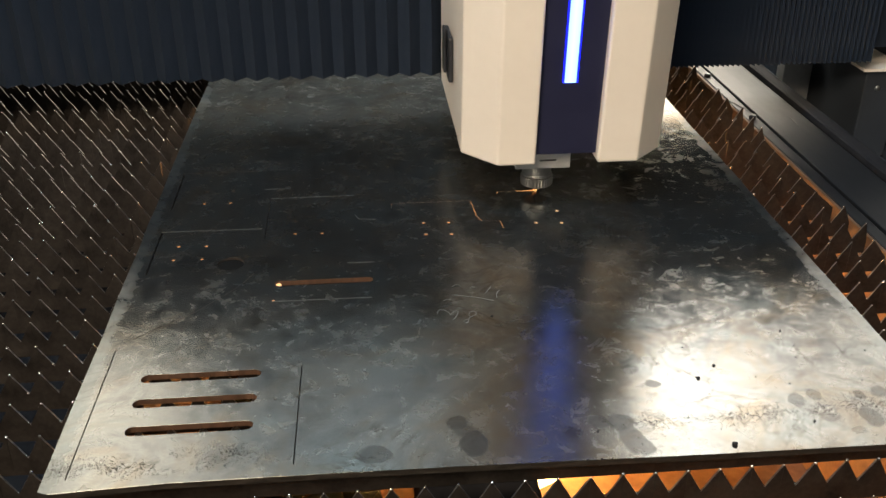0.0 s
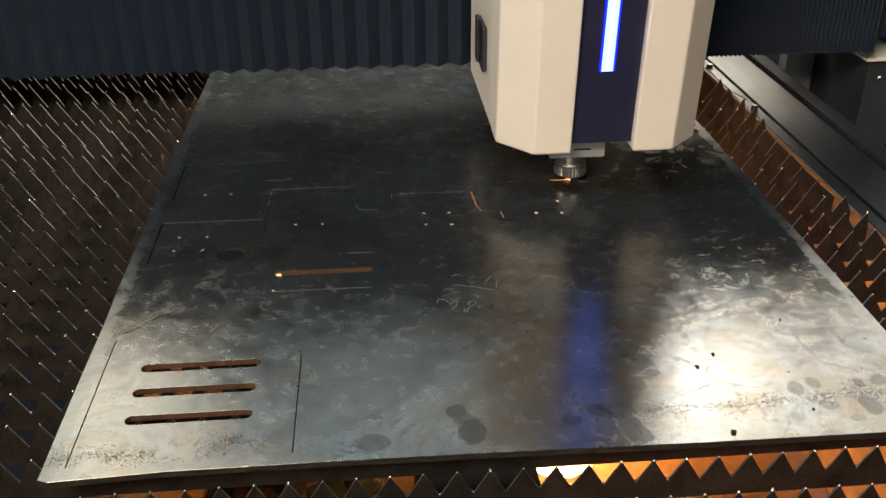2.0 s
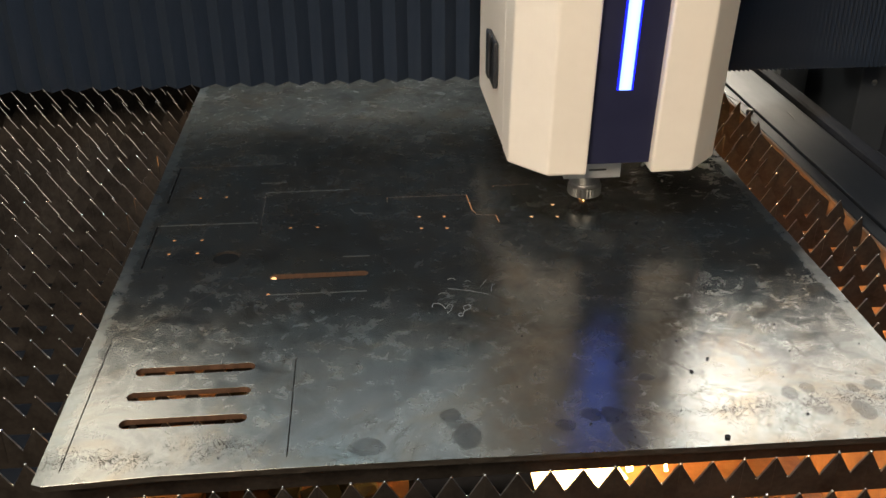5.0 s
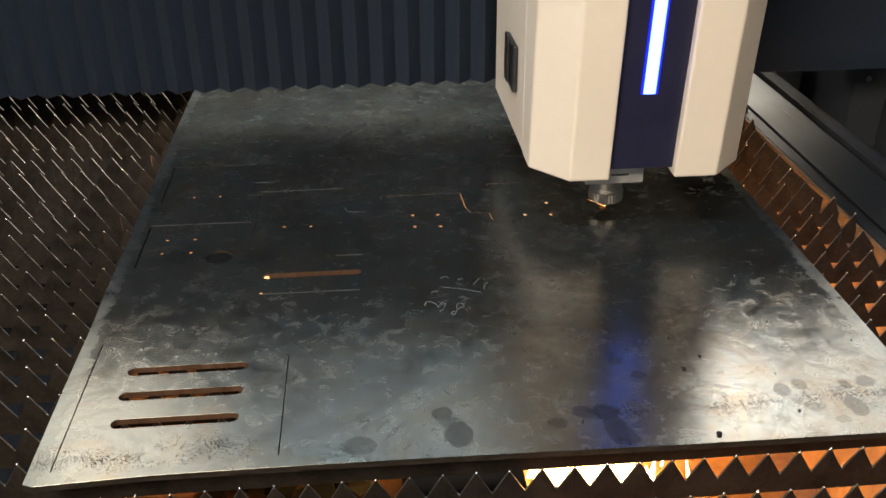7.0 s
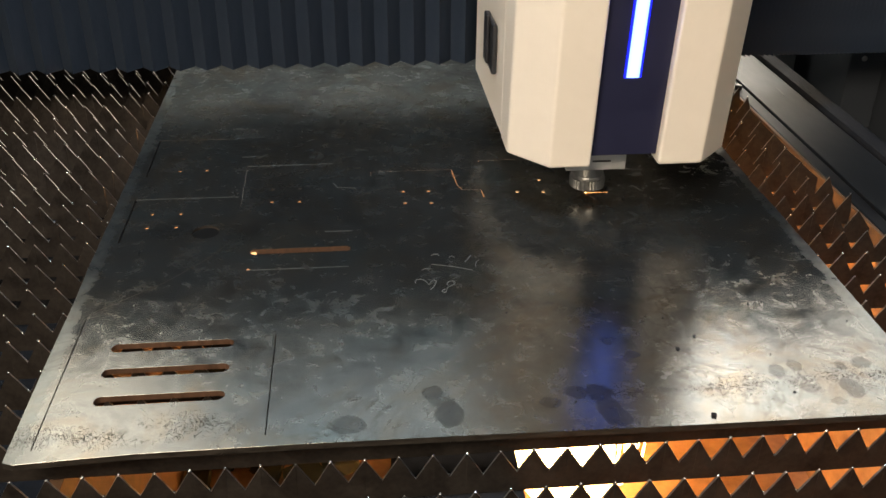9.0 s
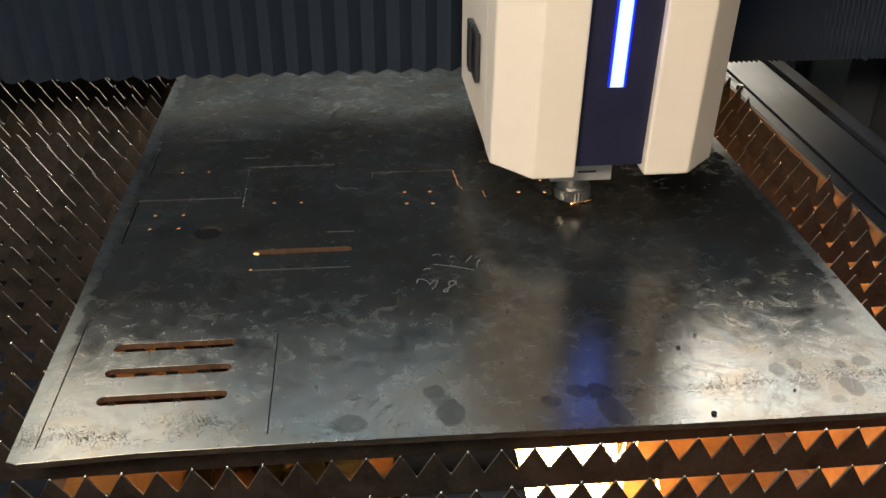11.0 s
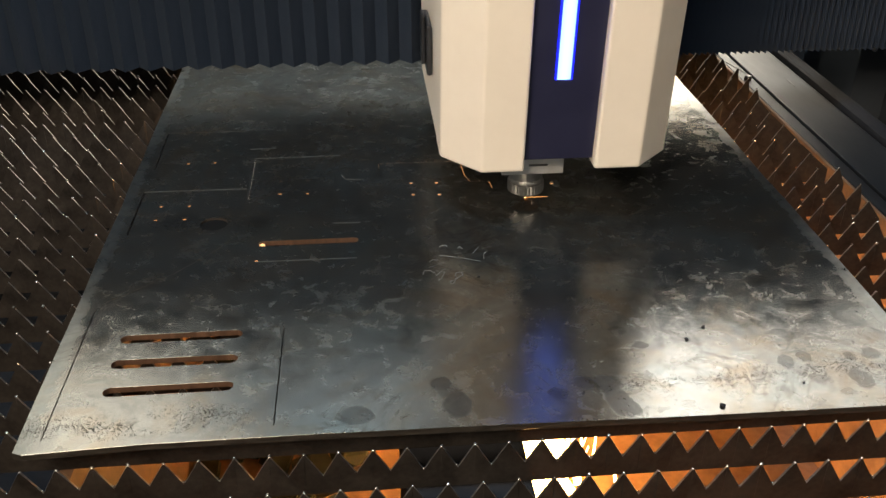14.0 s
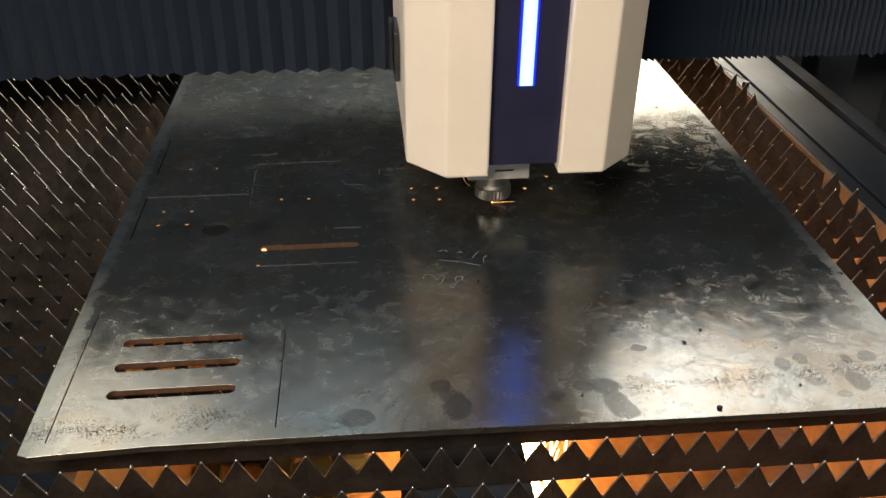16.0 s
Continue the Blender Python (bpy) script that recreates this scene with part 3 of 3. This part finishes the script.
    part("wall_glow_disc", prism(circle(0.2145, 0.363, 0.0022, n=10), -0.001, 0.0004), CUT_GLOW, ob, "orange glow for the lit end of a cut")
    return ob


sheet = steel_sheet()

# ---- gantry with its bellows ----
HEAD_X, HEAD_Y = 0.637, 0.69
PLEATS_LEFT, PLEATS_RIGHT = 25, 53
LEFT_END, RIGHT_END = -0.57, 1.40
B_FRONT, B_LOW, B_HIGH = 0.36, 0.893, 1.39


def pleat(width, depth, z0, z1):
    """A folded strip of bellows: the fold points to the front."""
    bm = bmesh.new()
    t = 0.0012
    plan = [(-width / 2, depth), (0, 0), (width / 2, depth), (width / 2 - t, depth + t), (0, 2.2 * t), (-width / 2 + t, depth + t)]
    low = [bm.verts.new((x, y, z0)) for x, y in plan]
    high = [bm.verts.new((x, y, z1)) for x, y in plan]
    for i in range(6):
        j = (i + 1) % 6
        bm.faces.new((low[i], low[j], high[j], high[i]))
    for loop in (low, high):
        bm.faces.new((loop[0], loop[1], loop[4], loop[5]))
        bm.faces.new((loop[1], loop[2], loop[3], loop[4]))
    return bm


gantry = thing("gantry", "dark cross beam behind black pleated bellows over the bed", "gantry", pose(0, HEAD_Y, 0))
part("beam", boxes((-0.75, 1.6, B_FRONT + 0.07, B_FRONT + 0.27, 0.907, 1.37), bevel=0.006), BLACKENED, gantry)
part("bellows_backing", boxes((-0.75, 1.6, B_FRONT + 0.052, B_FRONT + 0.058, 0.91, 1.38)), CLOTH, gantry)
left_mesh = mesh_of("pleat", pleat(0.052, 0.03, B_LOW, B_HIGH), CLOTH)
right_mesh = mesh_of("pleat", pleat(0.014, 0.024, B_LOW, B_HIGH), CLOTH)
pleats = []
for side, count, me in ((-1, PLEATS_LEFT, left_mesh), (1, PLEATS_RIGHT, right_mesh)):
    for i in range(count):
        ob = new("pleat", me)
        ob.parent = gantry
        pleats.append((ob, side, (i + 0.5) / count))


def pleat_x(side, share, head_x):
    if side < 0:
        edge = head_x - 0.128
        return LEFT_END + (edge - LEFT_END) * share
    edge = head_x + 0.195
    return edge + (RIGHT_END - edge) * share


# ---- cutting head ----
head = thing("laser_cutter", "cream laser cutting head with a blue light strip", "laser cutter", pose(HEAD_X, HEAD_Y, 0))
TOP = 1.62
part("left_cover", forward(prism([(-0.079, -0.08), (-0.018, -0.08), (-0.018, -0.02), (-0.018, 0.04), (-0.132, 0.04), (-0.132, -0.019)], 0.8815, TOP, 0.004)), COVER, head)
part("right_cover", forward(prism([(0.082, -0.08), (0.147, -0.08), (0.199, -0.026), (0.199, 0.04), (0.082, 0.04)], 0.8815, TOP, 0.004)), COVER, head)
part("side_cover", prism([(-0.1315, 0.0425), (0.1985, 0.0425), (0.1985, B_FRONT - 0.004), (-0.1315, B_FRONT - 0.004)], 0.884, TOP, 0.003), COVER, head)
part("front_panel", forward(boxes((-0.0175, 0.0815, -0.066, 0.035, 0.894, TOP - 0.01), bevel=0.001)), PANEL, head, "dark recessed panel with blue strip glow in its colour")
part("light_strip", forward(boxes((0.0175, 0.0415, -0.0685, -0.0655, 1.017, 1.5))), STRIP, head, "glowing blue-white light strip")
latch = part("latch", boxes((-0.141, -0.1325, 0.1, 0.19, 0.962, 1.04), bevel=0.004), RUBBER, head, "black plastic latch")
part("latch_lever", boxes((-0.147, -0.1415, 0.125, 0.155, 0.972, 1.05), bevel=0.003), RUBBER, latch)
part("sensor_block", boxes((-0.042, 0.05, -0.03, 0.035, 0.853, 0.893), bevel=0.002), ALLOY, head, "satin aluminium sensor block")
part("block_label", boxes((-0.002, 0.026, -0.0309, -0.0302, 0.8665, 0.8695)), WORN, head, "grey printed bar")
part("nozzle_body", lathe([(0.024, 0.8528), (0.024, 0.837), (0.0255, 0.835), (0.0255, 0.832)], 40), CHROME, head, smooth=False)
part("nozzle_ring", lathe([(0.025, 0.8316), (0.0275, 0.831), (0.0275, 0.816), (0.0255, 0.8145), (0.022, 0.814)], 64, 0.0012), CHROME, head, "knurled steel ring")
part("nozzle_tip", lathe([(0.0215, 0.8138), (0.012, 0.809), (0.006, 0.804), (0.002, 0.8025)], 32), BRASS, head, "copper-coloured nozzle tip")

# ---- cutting fire ----


def spray(seed, count):
    """Streaks of burning metal falling from the cut to the tray and bursting there."""
    rnd = random.Random(seed)
    bm = bmesh.new()
    for i in range(count):
        a, s = rnd.uniform(0, 2 * math.pi), abs(rnd.gauss(0, 0.07))
        foot = Vector((s * math.cos(a), s * math.sin(a), 0.285 + rnd.uniform(0, 0.05)))
        low = foot + Vector((rnd.gauss(0, 0.01), rnd.gauss(0, 0.01), rnd.uniform(0.04, 0.16)))
        w = rnd.uniform(0.002, 0.006)
        side = Vector((math.cos(a + 1.6), math.sin(a + 1.6), 0)) * w
        fore = Vector((math.cos(a), math.sin(a), 0)) * w
        q = [bm.verts.new(foot + d) for d in (side, fore, -side)] + [bm.verts.new(low + d * 0.4) for d in (side, fore, -side)]
        for j in range(3):
            bm.faces.new((q[j], q[(j + 1) % 3], q[3 + (j + 1) % 3], q[3 + j]))
        bm.faces.new(q[:3])
        bm.faces.new(q[3:])
    return bm


sparks = thing("cutting_sparks", "orange burning metal spray under the nozzle", "sparks", pose(HEAD_X, HEAD_Y, 0))
part("jet", lathe([(0.02, 0.285), (0.012, 0.5), (0.005, 0.75), (0.0012, 0.786)], 12), SPRAY, sparks)
tagged(part("spray", spray(3, 260), SPRAY, sparks), kind="stuff")


def melt(seed):
    """A low heap of white-hot metal where the spray lands, ragged at the rim."""
    rnd = random.Random(seed)
    bm = bmesh.new()
    rings = []
    for k, (r, h) in enumerate(((0.0, 0.06), (0.035, 0.05), (0.075, 0.025), (0.105, 0.004))):
        if k == 0:
            rings.append([bm.verts.new((0, 0, 0.276 + h))])
            continue
        rings.append([bm.verts.new((r * rnd.uniform(0.85, 1.25) * math.cos(math.tau * i / 20), 1.3 * r * rnd.uniform(0.8, 1.25) * math.sin(math.tau * i / 20), 0.276 + h * rnd.uniform(0.5, 1.2))) for i in range(20)])
    for i in range(20):
        bm.faces.new((rings[0][0], rings[1][i], rings[1][(i + 1) % 20]))
        for a, b in ((1, 2), (2, 3)):
            bm.faces.new((rings[a][i], rings[b][i], rings[b][(i + 1) % 20], rings[a][(i + 1) % 20]))
    bm.faces.new(rings[3][::-1])
    return bm


part("melt", melt(4), POOL, sparks, at=pose(0.0, 0, 0))
flash = thing("kerf_flash", "bright orange glow trailing from the nozzle", "sparks", pose(HEAD_X, HEAD_Y, 0))


def streak(length, width, z):
    bm = bmesh.new()
    n = 8
    rows = []
    for i in range(n + 1):
        u = i / n
        w = width * (1 - u) ** 0.6 + 0.0002
        rows.append([bm.verts.new((-u * length, -w, z)), bm.verts.new((-u * length, 0, z + w * 0.8)), bm.verts.new((-u * length, w, z))])
    for a, b in zip(rows, rows[1:]):
        for j in (0, 1):
            bm.faces.new((a[j], a[j + 1], b[j + 1], b[j]))
        bm.faces.new((a[2], a[0], b[0], b[2]))
    bm.faces.new(rows[0])
    bm.faces.new(rows[-1])
    return bm


part("hot_point", lathe([(0.0008, 0.8004), (0.0014, 0.8009), (0.0005, 0.8018)], 10), SPARK, flash)
part("hot_trail", streak(0.035, 0.00035, 0.8003), TRAIL, flash)



def fan(seed):
    """Fine sparks thrown back over the sheet."""
    rnd = random.Random(seed)
    bm = bmesh.new()
    for i in range(9):
        a, r = math.pi + rnd.gauss(0, 0.35), rnd.uniform(0.006, 0.016)
        tip = Vector((r * math.cos(a), r * math.sin(a) - 0.004, 0.8012 + rnd.uniform(0, 0.003)))
        root, w = Vector((0, 0, 0.8012)), Vector((-math.sin(a), math.cos(a), 0)) * 0.0004
        up = Vector((0, 0, 0.0005))
        q = [bm.verts.new(v) for v in (root + w, root - w, root + up, tip)]
        for f in ((0, 1, 2), (0, 3, 1), (1, 3, 2), (2, 3, 0)):
            bm.faces.new([q[k] for k in f])
    return bm


part("spark_fan", fan(8), TRAIL, flash)

# ---- small things on the sheet ----


def chip_mesh(seed, r):
    rnd = random.Random(seed)
    bm = bmesh.new()
    bmesh.ops.create_icosphere(bm, subdivisions=1, radius=r)
    for v in bm.verts:
        v.co *= rnd.uniform(0.7, 1.25)
        v.co.z = max(v.co.z * 0.6, -r * 0.35) + r * 0.35
    return bm


for i, (x, y, r) in enumerate([(0.738, 0.012, 0.0034), (0.776, 0.531, 0.0032), (0.765, 0.158, 0.0022), (0.737, 0.134, 0.0028)]):
    ob = new("slag_chip", mesh_of("slag_chip", chip_mesh(20 + i, r), BLACKENED))
    ob.matrix_basis = pose(x, y, Z + 0.0003)
    tagged(ob, "small black lump of slag lying on the steel sheet", "slag", "slag lumps on the sheet")


def crumbs():
    rnd = random.Random(77)
    bm = bmesh.new()
    for i in range(190):
        if i < 70:
            x, y = rnd.uniform(0.68, 0.99), rnd.uniform(0.55, 1.1)
        elif i < 100:
            x, y = rnd.uniform(0.6, 0.98), rnd.uniform(0.1, 0.5)
        else:
            x, y = rnd.uniform(0.02, 0.98), rnd.uniform(0.02, 1.2)
        r = rnd.uniform(0.0004, 0.0012) if i < 175 else rnd.uniform(0.001, 0.002)
        bmesh.ops.create_icosphere(bm, subdivisions=1, radius=r, matrix=Matrix.LocRotScale((x, y, Z + r * 0.4), None, (rnd.uniform(0.7, 1.6), 1, 0.6)))
    return bm


ob = new("metal_crumbs", mesh_of("metal_crumbs", crumbs(), BLACKENED))
tagged(ob, "fine dark metal crumbs scattered on the steel sheet", "debris", kind="stuff")


def chalk_stroke(points):
    """A thin chalk line on the sheet, as a flat ribbon with thickness."""
    rim = kerf(points, 0.0007)
    return prism(rim, Z + 0.0002, Z + 0.0006)


def arc_points(cx, cy, rx, ry, a0, a1, n=14):
    return [(cx + rx * math.cos(radians(a0 + (a1 - a0) * i / n)), cy + ry * math.sin(radians(a0 + (a1 - a0) * i / n))) for i in range(n + 1)]


writing = thing("chalk_mark", "white handwritten chalk numerals on the steel sheet", "writing")
for pts in (
    [(0.4753, 0.2909), (0.4715, 0.2895), (0.47, 0.286), (0.4725, 0.283), (0.4752, 0.2842), (0.478, 0.294), (0.484, 0.2995), (0.4883, 0.3025), (0.489, 0.308), (0.486, 0.311), (0.48, 0.3085), (0.4785, 0.303), (0.4795, 0.2985)],
    [(0.4375, 0.3085), (0.4367, 0.312), (0.4395, 0.3185), (0.4463, 0.318), (0.4518, 0.3116), (0.454, 0.3035), (0.458, 0.3115), (0.462, 0.315), (0.465, 0.311), (0.461, 0.299), (0.4555, 0.2915)],
    [(0.4621, 0.3561), (0.4922, 0.3471), (0.5162, 0.3358)], [(0.508, 0.3577), (0.5186, 0.3752)],
    [(0.5217, 0.3427), (0.5222, 0.351), (0.524, 0.3575), (0.5287, 0.3618)], [(0.4632, 0.3792), (0.468, 0.383), (0.473, 0.3829), (0.4745, 0.378)],
    [(0.4877, 0.3721), (0.49, 0.375), (0.4928, 0.3762), (0.4953, 0.372)], [(0.4475, 0.341), (0.452, 0.345), (0.4589, 0.3444)],
):
    part("chalk_stroke", chalk_stroke(pts), CHALK, writing)

# ---- moving things ----
# seconds, travel across, travel along, heading of the cut in degrees
TRAVEL = [
    (0, 0.0, 0.0, 0), (0.5, 0.0135, 0, 0), (1, 0.029, 0, 0), (1.5, 0.041, -0.001, 0), (2, 0.057, -0.001, 0), (2.5, 0.069, -0.001, -40), (3, 0.072, -0.016, -90),
    (3.5, 0.0725, -0.029, -90), (4, 0.073, -0.043, -90), (5, 0.074, -0.071, -90), (5.9, 0.081, -0.094, -50), (6.5, 0.103, -0.097, 0), (7, 0.1125, -0.104, -50), (7.5, 0.113, -0.118, -90),
    (8, 0.112, -0.128, -130), (8.5, 0.098, -0.135, -180), (9, 0.0855, -0.135, -180), (9.6, 0.068, -0.137, -180), (10.2, 0.0625, -0.15, -120), (10.8, 0.057, -0.167, -150), (11.5, 0.0405, -0.173, -180),
    (12, 0.0265, -0.173, -180), (12.5, 0.0115, -0.173, -180), (13, -0.001, -0.171, -180), (13.5, -0.0165, -0.17, -180), (14, -0.03, -0.171, -180), (14.5, -0.0445, -0.17, -180),
    (15, -0.0585, -0.174, -180), (15.5, -0.0705, -0.175, -180), (16, -0.079, -0.167, -180),
]


def motions():
    walk(head, [(t, pose(HEAD_X + dx, HEAD_Y + dy, 0)) for t, dx, dy, a in TRAVEL])
    walk(sparks, [(t, pose(HEAD_X + dx, HEAD_Y + dy, 0)) for t, dx, dy, a in TRAVEL])
    walk(flash, [(t, pose(HEAD_X + dx, HEAD_Y + dy, 0, 0, 0, a)) for t, dx, dy, a in TRAVEL])
    walk(gantry, [(t, pose(0, HEAD_Y + dy, 0)) for t, dx, dy, a in TRAVEL])
    for ob, side, share in pleats:
        walk(ob, [(t, pose(pleat_x(side, share, HEAD_X + dx), B_FRONT, 0)) for t, dx, dy, a in TRAVEL])


motions()
